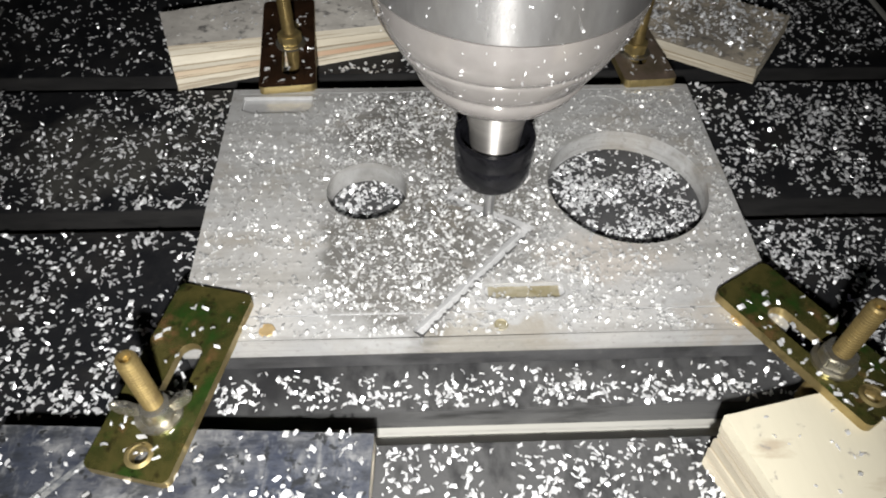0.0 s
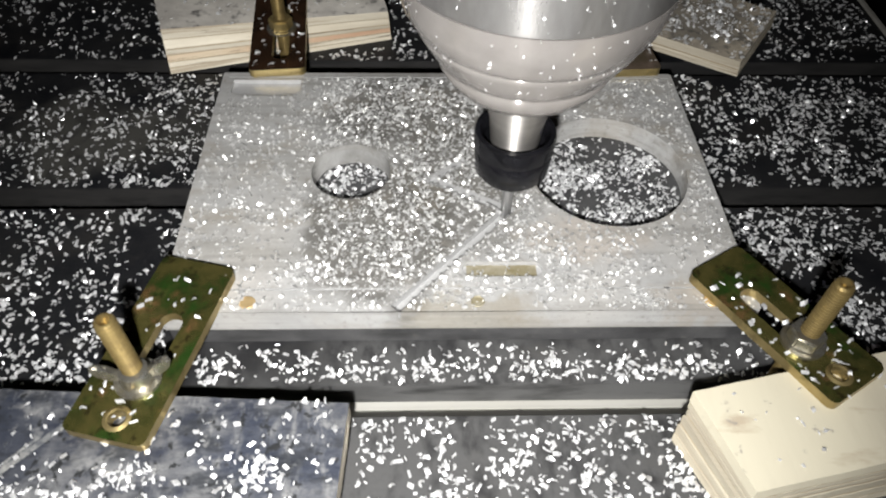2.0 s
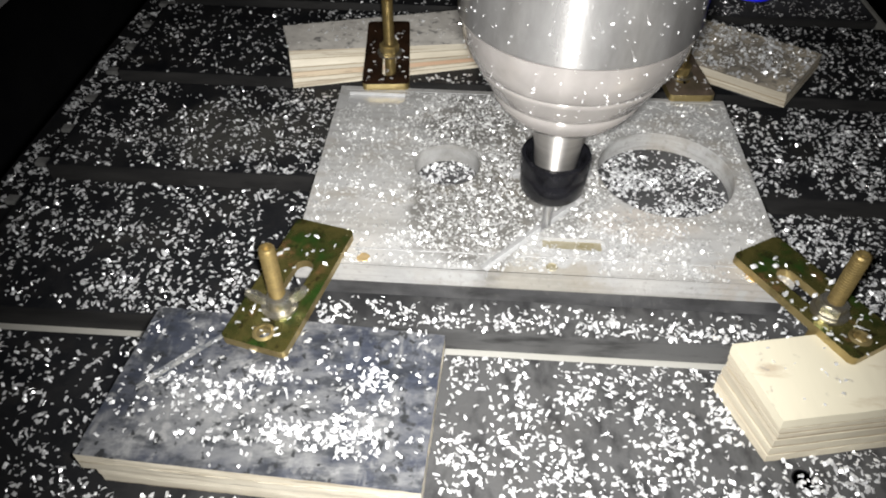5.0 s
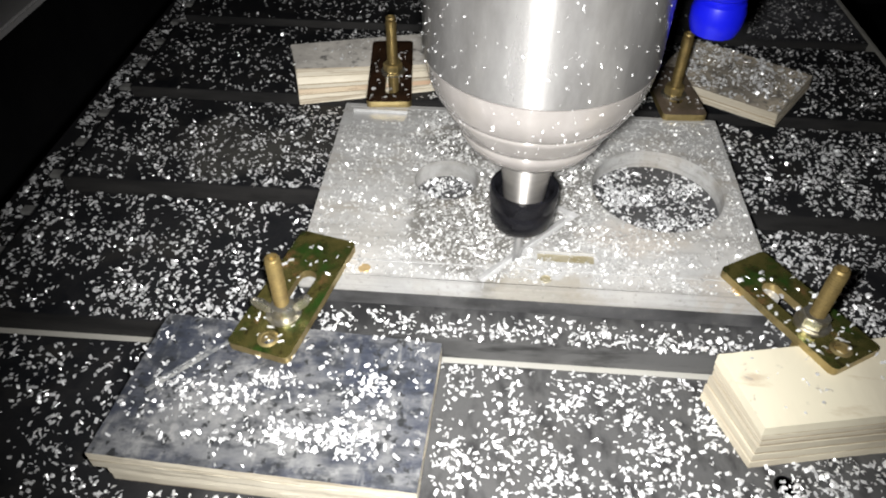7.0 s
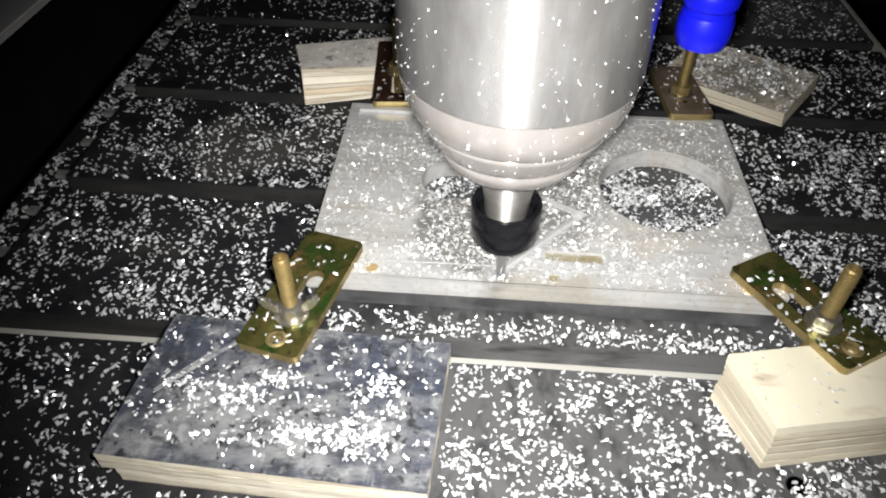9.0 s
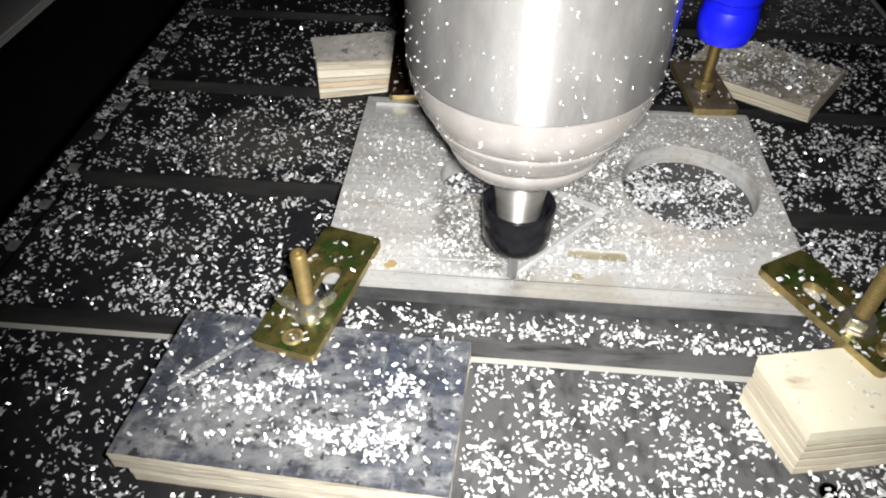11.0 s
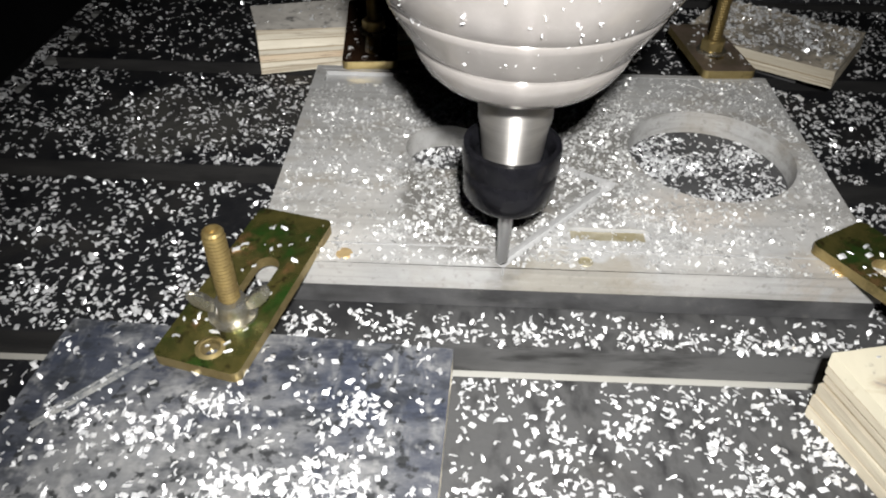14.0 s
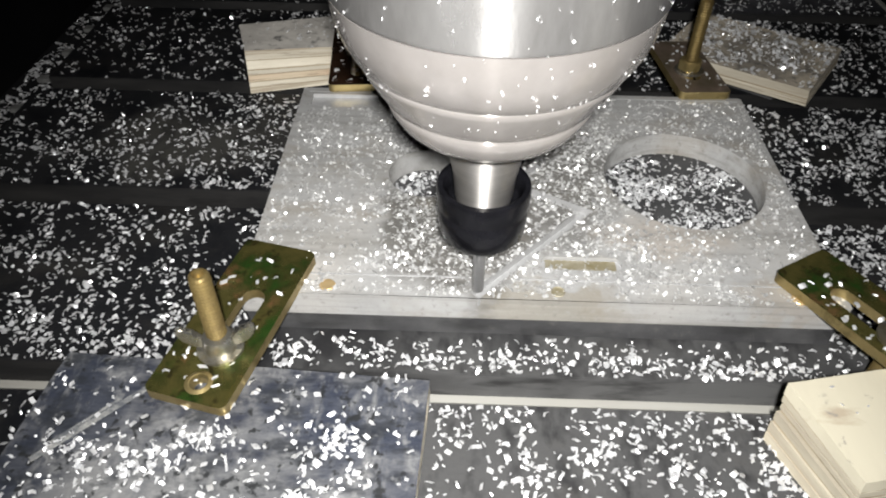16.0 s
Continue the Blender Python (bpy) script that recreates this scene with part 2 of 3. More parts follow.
worn(FILM, (0.2, 0.2, 0.195), 70, 0.55, 0.72, 0.5, (2.5, 0.7, 1), 15)
worn(FILM, (0.008, 0.01, 0.014), 80, 0.5, 0.62, 0.8, (0.8, 1.6, 1), -30)
worn(FILM, (0.19, 0.19, 0.188), 150, 0.56, 0.68, 0.6)
worn(FILM, (0.004, 0.005, 0.006), 210, 0.585, 0.63, 0.95)


def plate_material():
    """Milled aluminium with a dark oily patch, rusty blushes and fine pitting."""
    m = material("milled_plate", (0.40, 0.40, 0.395), 0.45, 0.25, (0.315, 0.314, 0.31), 35, 0.8, 0.3, 700, 0.55)
    nt = m.node_tree
    p = nt.nodes["Principled BSDF"]
    first = p.inputs["Base Color"].links[0].from_socket
    co = nt.nodes.new("ShaderNodeTexCoord")
    warp = nt.nodes.new("ShaderNodeTexNoise")
    warp.inputs["Scale"].default_value, warp.inputs["Detail"].default_value = 45, 6
    nt.links.new(co.outputs["Object"], warp.inputs["Vector"])
    off = nt.nodes.new("ShaderNodeVectorMath")
    off.operation = "MULTIPLY_ADD"
    off.inputs[1].default_value = (0.05, 0.05, 0)
    nt.links.new(warp.outputs["Color"], off.inputs[0])
    nt.links.new(co.outputs["Object"], off.inputs[2])
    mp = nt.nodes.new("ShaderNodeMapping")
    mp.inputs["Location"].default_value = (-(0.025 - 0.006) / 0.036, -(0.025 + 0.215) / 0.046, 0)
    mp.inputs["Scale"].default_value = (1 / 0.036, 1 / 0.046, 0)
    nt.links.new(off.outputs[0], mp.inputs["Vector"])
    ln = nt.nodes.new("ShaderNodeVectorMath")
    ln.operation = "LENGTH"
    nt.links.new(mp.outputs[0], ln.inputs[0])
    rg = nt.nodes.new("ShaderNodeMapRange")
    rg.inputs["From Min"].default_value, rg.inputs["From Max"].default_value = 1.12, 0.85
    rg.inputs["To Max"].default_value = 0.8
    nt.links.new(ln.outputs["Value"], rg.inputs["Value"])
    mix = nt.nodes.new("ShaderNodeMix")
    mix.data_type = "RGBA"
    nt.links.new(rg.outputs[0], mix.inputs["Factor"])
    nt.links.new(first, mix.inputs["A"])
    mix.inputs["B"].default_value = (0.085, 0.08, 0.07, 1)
    blush = nt.nodes.new("ShaderNodeTexNoise")
    blush.inputs["Scale"].default_value = 14
    nt.links.new(co.outputs["Object"], blush.inputs["Vector"])
    br = nt.nodes.new("ShaderNodeMapRange")
    br.inputs["From Min"].default_value, br.inputs["From Max"].default_value = 0.52, 0.75
    br.inputs["To Max"].default_value = 0.45
    nt.links.new(blush.outputs[0], br.inputs["Value"])
    mix2 = nt.nodes.new("ShaderNodeMix")
    mix2.data_type = "RGBA"
    nt.links.new(br.outputs[0], mix2.inputs["Factor"])
    nt.links.new(mix.outputs["Result"], mix2.inputs["A"])
    mix2.inputs["B"].default_value = (0.44, 0.415, 0.38, 1)
    nt.links.new(mix2.outputs["Result"], p.inputs["Base Color"])
    return m


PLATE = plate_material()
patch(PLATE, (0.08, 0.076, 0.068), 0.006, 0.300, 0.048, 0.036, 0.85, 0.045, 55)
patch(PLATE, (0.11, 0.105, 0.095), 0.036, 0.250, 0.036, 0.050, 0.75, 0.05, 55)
patch(PLATE, (0.24, 0.21, 0.15), 0.03, 0.1675, 0.03, 0.007, 0.5, 0.03, 120)
patch(PLATE, (0.32, 0.27, 0.21), 0.13, 0.172, 0.02, 0.008, 0.4, 0.03, 120)
patch(PLATE, (0.44, 0.38, 0.32), 0.085, 0.207, 0.03, 0.014, 0.4, 0.03, 90)
worn(PLATE, (0.19, 0.18, 0.165), 300, 0.57, 0.67, 0.6)
worn(PLATE, (0.55, 0.55, 0.54), 420, 0.62, 0.72, 0.3)
worn(PLATE, (0.52, 0.51, 0.5), 60, 0.58, 0.75, 0.5, (0.15, 2.5, 1), 3)
worn(PLATE, (0.2, 0.19, 0.165), 45, 0.52, 0.7, 0.5, (0.18, 1.2, 3))
worn(PLATE, (0.27, 0.24, 0.195), 26, 0.54, 0.7, 0.6, (1, 1.6, 1), 20)
worn(PLATE, (0.2, 0.195, 0.18), 75, 0.52, 0.62, 0.4, (0.1, 1.5, 4))


# ---- building helpers ----
def thing(name, m, label, category, group="", kind=""):
    ob = new(name)
    ob.matrix_world = m
    ob.empty_display_size = 0.01
    return tagged(ob, label, category, group, kind)


def part(name, bm, mat, parent=None, label="", smooth=False):
    me = bpy.data.meshes.new(name)
    bmesh.ops.recalc_face_normals(bm, faces=bm.faces)
    bm.to_mesh(me)
    bm.free()
    me.materials.append(mat)
    if smooth:
        me.polygons.foreach_set("use_smooth", [True] * len(me.polygons))
        me.set_sharp_from_angle(angle=radians(35))
    ob = new(name, me)
    ob.parent = parent
    return tagged(ob, label)


def prism(low, high, bevel=0.0):
    """A solid between two rings of as many points."""
    bm = bmesh.new()
    a = [bm.verts.new(v) for v in low]
    b = [bm.verts.new(v) for v in high]
    bm.faces.new(a[::-1]), bm.faces.new(b)
    n = len(a)
    for i in range(n):
        bm.faces.new((a[i], a[(i + 1) % n], b[(i + 1) % n], b[i]))
    if bevel:
        bmesh.ops.bevel(bm, geom=bm.edges[:], offset=bevel, segments=2, affect="EDGES", clamp_overlap=True)
    return bm


def slab(x0, x1, y0, y1, z0, z1, bevel=0.0):
    ring = ((x0, y0), (x1, y0), (x1, y1), (x0, y1))
    return prism([(x, y, z0) for x, y in ring], [(x, y, z1) for x, y in ring], bevel)


def lathe(profile, steps=48, caps=True):
    """A turned body from (radius, height) pairs, closed at its ends."""
    bm = bmesh.new()
    rings = []
    for r, z in profile:
        rings.append([bm.verts.new((r * math.cos(2 * math.pi * k / steps), r * math.sin(2 * math.pi * k / steps), z)) for k in range(steps)])
    for a, b in zip(rings, rings[1:]):
        for k in range(steps):
            bm.faces.new((a[k], a[(k + 1) % steps], b[(k + 1) % steps], b[k]))
    if caps:
        bm.faces.new(rings[0][::-1]), bm.faces.new(rings[-1])
    return bm


def circle(cx, cy, r, steps=64):
    return [(cx + r * math.cos(2 * math.pi * k / steps), cy + r * math.sin(2 * math.pi * k / steps)) for k in range(steps)]


def sheet(outline, z0, z1, holes):
    """A flat body with openings: each hole is (ring, depth), None for one that goes right through."""
    bm = bmesh.new()
    loops = [[bm.verts.new((x, y, z1)) for x, y in ring] for ring in [outline] + [h[0] for h in holes]]
    edges = [bm.edges.new((lp[i], lp[(i + 1) % len(lp)])) for lp in loops for i in range(len(lp))]
    bmesh.ops.triangle_fill(bm, edges=edges, use_beauty=True)
    for lp, depth in zip(loops, [None] + [h[1] for h in holes]):
        zb = z0 if depth is None else z1 - depth
        low = [bm.verts.new((v.co.x, v.co.y, zb)) for v in lp]
        made = [bm.faces.new((lp[i], lp[(i + 1) % len(lp)], low[(i + 1) % len(lp)], low[i])) for i in range(len(lp))]
        if depth is not None:
            made.append(bm.faces.new(low))
            for f in made:
                f.material_index = 1
    return bm


# ---- the machine table ----
SLOT_BACK = [-0.0925, 0.0265, 0.1453, 0.2639, 0.3806, 0.5076, 0.6287]
SLOT = 0.0145
X0, X1 = -0.2852, 0.3300
table = thing("machine_table", pose(0, 0, 0), "T-slotted machine table of black boards over bare aluminium, strewn with chips", "machine table", kind="structure")
base_bm = slab(X0, X1 + 0.006, -0.21, 0.745, -0.034, -0.0152)
part("end_channel", slab(X0 - 0.034, X0 - 0.0003, -0.21, 0.745, -0.034, -0.0128), DARK_FRAME, table, "dark end channel of the table")
part("table_base", base_bm, BARE_ALU, table, "bare aluminium bed under the boards")
for i, y in enumerate(SLOT_BACK):
    part("slot_rib", slab(X0, X1, y - 0.0042, y - 0.0028, -0.0152, -0.0144), BARE_ALU, table)
    y1 = SLOT_BACK[i + 1] - SLOT if i + 1 < len(SLOT_BACK) else 0.74
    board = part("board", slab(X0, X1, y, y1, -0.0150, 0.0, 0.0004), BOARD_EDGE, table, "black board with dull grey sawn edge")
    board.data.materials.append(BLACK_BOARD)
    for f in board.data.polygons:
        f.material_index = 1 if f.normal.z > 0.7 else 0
for k in range(17):
    part("end_tab", slab(X0 - 0.018, X0 - 0.001, 0.080 + 0.0392 * k, 0.0872 + 0.0392 * k, -0.0128, -0.0095, 0.0006), TAB_STEEL, table)
hole = part("bolt_hole", lathe([(0.0001, 0.0002), (0.0042, 0.0002), (0.0046, 0.0006), (0.0050, 0.0002)], 24), BLACK_NUT, table, "black recessed bolt head in the board")
hole.location = (0.1405, 0.0750, 0.0)
part("edge_trim", slab(X1 + 0.0005, X1 + 0.004, -0.2, 0.74, -0.0152, 0.001, 0.0005), BARE_ALU, table, "thin pale metal edge trim")

# ---- dark workshop floor below and the grey guard beside the table ----
fl = part("floor", slab(-0.9, 0.9, -0.6, 1.2, -0.27, -0.25), DARK_FRAME)
tagged(fl, "dark machine bed floor below the table", "floor", kind="structure")
for nm, b in (("wall_north", (-0.9, 0.9, 1.18, 1.2)), ("wall_south", (-0.9, 0.9, -0.6, -0.58)), ("wall_west", (-0.9, -0.88, -0.58, 1.18)), ("wall_east", (0.88, 0.9, -0.58, 1.18))):
    w = part(nm, slab(*b, -0.25, 0.8), DARK_FRAME)
    tagged(w, "dark enclosure wall lost in shadow", "wall", kind="structure")
cl = part("ceiling", slab(-0.9, 0.9, -0.6, 1.2, 0.8, 0.82), DARK_FRAME)
tagged(cl, "dark enclosure ceiling", "ceiling", kind="structure")
for y in (-0.15, 0.27, 0.68):
    part("cross_beam", slab(X0 - 0.01, X1, y - 0.03, y + 0.03, -0.25, -0.0342), DARK_FRAME, table, "dark beam under the table")
guard = thing("side_rail", pose(-0.437, 0, 0), "light grey rail cover on a dark beam beside the table", "machine rail")
part("rail_cover", slab(-0.16, 0.0, -0.2, 1.0, -0.008, 0.0, 0.002), GREY_PANEL, guard)
part("rail_beam", slab(-0.13, -0.03, -0.2, 1.0, -0.25, -0.0082), DARK_FRAME, guard)

# ---- the workpiece on its spacer board ----
TOP, UNDER = 0.0240, 0.0115
PL = (-0.0990, 0.1548, 0.1663, 0.3335)
CUT = [(0.0330, 0.2600), (0.0151, 0.2456), (0.0518, 0.2248), (-0.0004, 0.1676)]
HOLES = [(0.1046, 0.2534, 0.0394), (-0.0240, 0.2519, 0.0195)]


def stroke(points, w):
    """The outline of a milled line of width w with round ends."""
    pts = [Vector(p) for p in points]
    left, right = [], []
    for i, p in enumerate(pts):
        d0 = (pts[i] - pts[i - 1]).normalized() if i else (pts[1] - pts[0]).normalized()
        d1 = (pts[i + 1] - pts[i]).normalized() if i + 1 < len(pts) else d0
        n0, n1 = Vector((-d0.y, d0.x)), Vector((-d1.y, d1.x))
        n = (n0 + n1) / (1 + n0.dot(n1))
        left.append(p + n * w / 2), right.append(p - n * w / 2)
    return [tuple(v) for v in left] + [tuple(v) for v in right[::-1]]


def slot_ring(xa, xb, y, r):
    """A long slot with round ends."""
    right = [(xb + r * math.cos(a), y + r * math.sin(a)) for a in [math.pi * (k / 10 - 0.5) for k in range(11)]]
    left = [(xa + r * math.cos(a), y + r * math.sin(a)) for a in [math.pi * (k / 10 + 0.5) for k in range(11)]]
    return right + left


def workpiece():
    root = thing("workpiece", pose(0, 0, 0), "grey milled aluminium plate with two round holes, clamped on a board", "metal plate")
    x0, x1, y0, y1 = PL
    c = 0.0008
    seam, back = 0.1780, 0.3292
    gap = CUT[2][0] + (CUT[3][0] - CUT[2][0]) * (CUT[2][1] - seam) / (CUT[2][1] - CUT[3][1])
    notch = [(x0 + 0.0046, 0.3153), (x0 + 0.011, 0.3125), (x0 + 0.038, 0.3127), (x0 + 0.0415, 0.3145), (x0 + 0.0425, 0.318), (x0 + 0.0425, 0.3265), (x0 + 0.0046, 0.3265)]
    ring = [(x0 + c, y0), (x1 - c, y0), (x1, y0 + c), (x1 + 0.0004, y1 - c), (x1 - c, y1), (x0 - 0.0015, y1), (x0 - 0.0020, y1 - c), (x0, y0 + c)]
    body = sheet(ring, UNDER, TOP, [
        (circle(*HOLES[0], 96), None), (circle(*HOLES[1], 64), None),
        (slot_ring(0.0325, 0.0600, 0.1888, 0.0040), 0.0020), (notch, 0.0022),
        (stroke(CUT, 0.0052), 0.0042),
        (stroke([(x0 + 0.002, seam), (gap - 0.006, seam + 0.0002)], 0.0009), 0.0008),
        (stroke([(gap + 0.006, seam + 0.0002), (x1 - 0.003, seam)], 0.0009), 0.0008),
        (stroke([(x0 + 0.002, back), (x1 - 0.002, back + 0.0003)], 0.0008), 0.0008)])
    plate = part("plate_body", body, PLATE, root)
    plate.data.materials.append(FRESH_CUT)
    part("pocket_bottom", slab(0.0305, 0.0615, 0.1855, 0.1922, TOP - 0.0019, TOP - 0.0015), POCKET, root, "yellowish bottom of the shallow pocket")
    for x in (-0.0622, 0.1346):
        s = part("screw", lathe([(0.0001, 0), (0.0032, 0), (0.0034, 0.0004), (0.0030, 0.0009), (0.0001, 0.0010)], 24), BRASS, root, "flush brass screw head")
        s.location = (x, 0.1712, TOP - 0.0003)
    dent = part("plug", lathe([(0.0001, 0.0002), (0.0022, 0.0002), (0.0027, 0.0005), (0.0030, 0.0001)], 20), POCKET, root, "small dull plug in the plate")
    dent.location = (0.0345, 0.1712, TOP)
    scribe = part("scribed_ring", lathe([(0.0150, 0.00002), (0.0151, 0.0002), (0.0154, 0.0002), (0.0155, 0.00002)], 64, False), PLATE, root)
    scribe.location = (0.1030, 0.3084, TOP)
    return root


workpiece()
spacer = part("spacer_board", slab(PL[0] + 0.001, PL[1] - 0.001, PL[2] + 0.0012, PL[3] - 0.001, 0.0, UNDER - 0.0001, 0.0004), SPACER)
tagged(spacer, "dusty black spacer board under the aluminium plate", "board")
riser = part("riser_board", slab(0.165, 0.212, 0.384, 0.432, 0.0, 0.0079, 0.0004), SPACER)
riser.matrix_world = Matrix.Translation((0.188, 0.408, 0)) @ Matrix.Rotation(radians(-35), 4, "Z") @ Matrix.Translation((-0.188, -0.408, 0))
tagged(riser, "small black riser board under a plywood offcut", "board")


# ---- clamping blocks of plywood ----
def ply_block(name, label, low, high, layers, top, base_z, top_z, group=""):
    """Plywood from the ring low (at base_z) to the ring high (at top_z); layers: (share of the height, material, jitter)."""
    root = thing(name, pose(0, 0, 0), label, "plywood block", group or "plywood blocks under the clamps")
    rng = random.Random(name + label)
    total = sum(s for s, *_ in layers)
    at = 0.0
    c = sum((Vector(p) for p in low), Vector((0, 0))) / len(low)
    for k, (share, mat, out) in enumerate(layers):
        a, b = at / total, (at + share) / total
        at += share
        rings, wob = [], {}
        for f in (a, b):
            ring = []
            for p, q in zip(low, high):
                v = Vector(p).lerp(Vector(q), f)
                ring.append(v + (v - c).normalized() * out)
            fine = []
            for j, (p, q) in enumerate(zip(ring, ring[1:] + ring[:1])):
                n = wob.setdefault(("count", j), max(2, int((q - p).length / 0.004)))
                side = Vector(((q - p).y, -(q - p).x)).normalized()
                fine += [p.lerp(q, i / n) + side * (0.0 if i == 0 else wob.setdefault((j, i), rng.gauss(0, 0.00007))) for i in range(n)]
            rings.append(fine)
        z0, z1 = base_z + (top_z - base_z) * a, base_z + (top_z - base_z) * b
        lay = part("ply_layer", prism([(*v, z0 + 0.00005) for v in rings[0]], [(*v, z1) for v in rings[1]]), mat, root)
        if k == len(layers) - 1:
            lay.data.materials.append(top)
            for f in lay.data.polygons:
                f.material_index = 1 if f.normal.z > 0.7 else 0
    return root


P, D, R, S = PLY_PALE, PLY_DARK, PLY_RED, PLY_SHADED
ply_block("clamp_block", "pair of stacked plywood offcuts with worn blue-black film face",
          [(-0.1584, 0.0539), (-0.0222, 0.0478), (-0.0181, 0.1239), (-0.1534, 0.1313)], [(-0.1584, 0.0539), (-0.0222, 0.0478), (-0.0181, 0.1239), (-0.1534, 0.1313)],
          [(3.4, P, -0.001), (0.4, D, -0.0018), (2.6, P, -0.0006), (0.7, D, -0.0030)], P, 0.0, 0.0108)
film = ply_block("film_faced_block", "plywood offcut with worn blue-black film face lying on another offcut",
          [(-0.1635, 0.0539), (-0.0212, 0.0470), (-0.0170, 0.1252), (-0.1560, 0.1331)], [(-0.1635, 0.0539), (-0.0212, 0.0470), (-0.0170, 0.1252), (-0.1560, 0.1331)],
          [(3.0, P, 0.0), (0.3, D, -0.0001), (3.0, P, 0.0)], FILM, 0.0109, 0.022)
for a, b, w in (((-0.1496, 0.0871), (-0.1192, 0.119), 0.0024), ((-0.1456, 0.094), (-0.128, 0.113), 0.0012)):
    ring = stroke([a, b], w)
    part("scratch", prism([(x, y, 0.0219) for x, y in ring], [(x, y, 0.02208) for x, y in ring]), FILM_SCRATCH, film, "pale scratch through the film")
ply_block("clamp_block", "bare cream plywood block with stepped sanded sides under a clamp",
          [(0.1267, 0.0830), (0.2445, 0.1065), (0.2355, 0.1455), (0.1121, 0.1192)], [(0.1269, 0.0874), (0.2440, 0.1105), (0.2365, 0.152), (0.1148, 0.1269)],
          [(1.4, S, 0.0008), (0.25, D, 0.0003), (1.4, S, 0.0007), (0.35, D, -0.0002), (1.3, S, 0.0002), (0.5, D, -0.0014), (0.7, S, -0.0006), (0.4, D, -0.0012), (0.9, S, -0.0002), (0.2, D, -0.0004), (1.7, PLY_FACE, 0.0)], PLY_FACE, 0.0, 0.0255)
ply_block("clamp_block", "thick plywood offcut with dusty top and layered yellow and red edge",
          [(-0.1448, 0.3655), (-0.0088, 0.4053), (-0.0200, 0.4512), (-0.1582, 0.4108)], [(-0.1472, 0.3764), (-0.0100, 0.3983), (-0.0214, 0.4522), (-0.1602, 0.4136)],
          [(0.9, P, 0.0), (0.2, D, -0.0003), (0.8, P, 0.0), (0.22, D, -0.0004), (1.0, R, 0.0), (0.2, D, -0.0003), (0.7, P, 0.0001), (0.25, D, -0.0005), (1.5, P, 0.0), (0.15, D, -0.0003), (1.7, P, 0.0)], PLY_GREY, 0.0, 0.0245)
ply_block("clamp_block", "thin plywood offcut with greyish dusty top full of chips",
          [(0.2058, 0.3539), (0.2469, 0.4111), (0.1663, 0.4634), (0.1237, 0.4047)], [(0.2035, 0.3518), (0.2451, 0.4095), (0.1650, 0.4627), (0.1235, 0.4030)],
          [(1.6, P, 0.0), (0.4, D, -0.0003), (2.0, P, 0.0)], PLY_CHIPPED, 0.008, 0.020)


# ---- black cable lying along the back of the plate ----
def cable():
    root = thing("cable", pose(0, 0, 0), "thin black cable lying behind the aluminium plate", "cable")
    pts = [(-0.055, 0.3534), (-0.027, 0.3540), (0.003, 0.3545), (0.033, 0.3540), (0.055, 0.3520)]
    bm = bmesh.new()
    prev = None
    for x, y in pts:
        ring = [bm.verts.new((x, y + 0.0016 * math.cos(a), 0.0016 + 0.0016 * math.sin(a))) for a in [2 * math.pi * k / 10 for k in range(10)]]
        if prev:
            for k in range(10):
                bm.faces.new((prev[k], prev[(k + 1) % 10], ring[(k + 1) % 10], ring[k]))
        else:
            bm.faces.new(ring)
        prev = ring
    bm.faces.new(prev[::-1])
    part("cable_run", bm, BLACK_NUT, root, smooth=True)
    end = part("cable_end", lathe([(0.001, 0), (0.003, 0.0005), (0.0034, 0.003), (0.002, 0.0048), (0.0005, 0.005)], 20), BLACK_NUT, root, smooth=True)
    end.location = (0.056, 0.3534, 0.0)
    return root


cable()


# ---- strap clamps with studs and nuts ----
def stud_profile(length, r=0.0039):
    prof, z = [(r * 0.8, 0.0)], 0.0
    while z < length - 0.003:
        prof += [(r, z + 0.0003), (r * 0.98, z + 0.0005), (r * 0.70, z + 0.0010), (r * 0.70, z + 0.0012)]
        z += 0.0015
    return prof + [(r * 0.95, length - 0.0012), (r * 0.8, length - 0.0002), (r * 0.58, length), (r * 0.55, length - 0.0030)]


def wing_nut(parent, z, turn):
    nut = part("wing_nut", lathe([(0.0040, 0), (0.0064, 0), (0.0062, 0.0028), (0.0054, 0.0062), (0.0040, 0.0066)], 24), BRIGHT_ZINC, parent, "bright zinc wing nut", True)
    nut.matrix_local = pose(0, 0, z, 0, 0, turn)
    for s in (0, 180):
        ring = [(0.0048, 0.0004), (0.0092, 0.0014), (0.0130, 0.0050), (0.0148, 0.0100), (0.0128, 0.0122), (0.0092, 0.0086), (0.0048, 0.0060)]
        wing = part("wing", prism([(x, -0.0013, zz) for x, zz in ring], [(x, 0.0013, zz) for x, zz in ring], 0.0008), BRIGHT_ZINC, nut, smooth=True)
        wing.matrix_local = pose(0, 0, 0, 0, 0, s)
    return nut


def hex_nut(parent, z, mat):
    ring = [(0.0072 * math.cos(math.pi * k / 3), 0.0072 * math.sin(math.pi * k / 3)) for k in range(6)]
    nut = part("nut", prism([(x, y, 0) for x, y in ring], [(x, y, 0.0062) for x, y in ring], 0.0006), mat, parent, smooth=True)
    nut.matrix_local = pose(0, 0, z)
    return nut


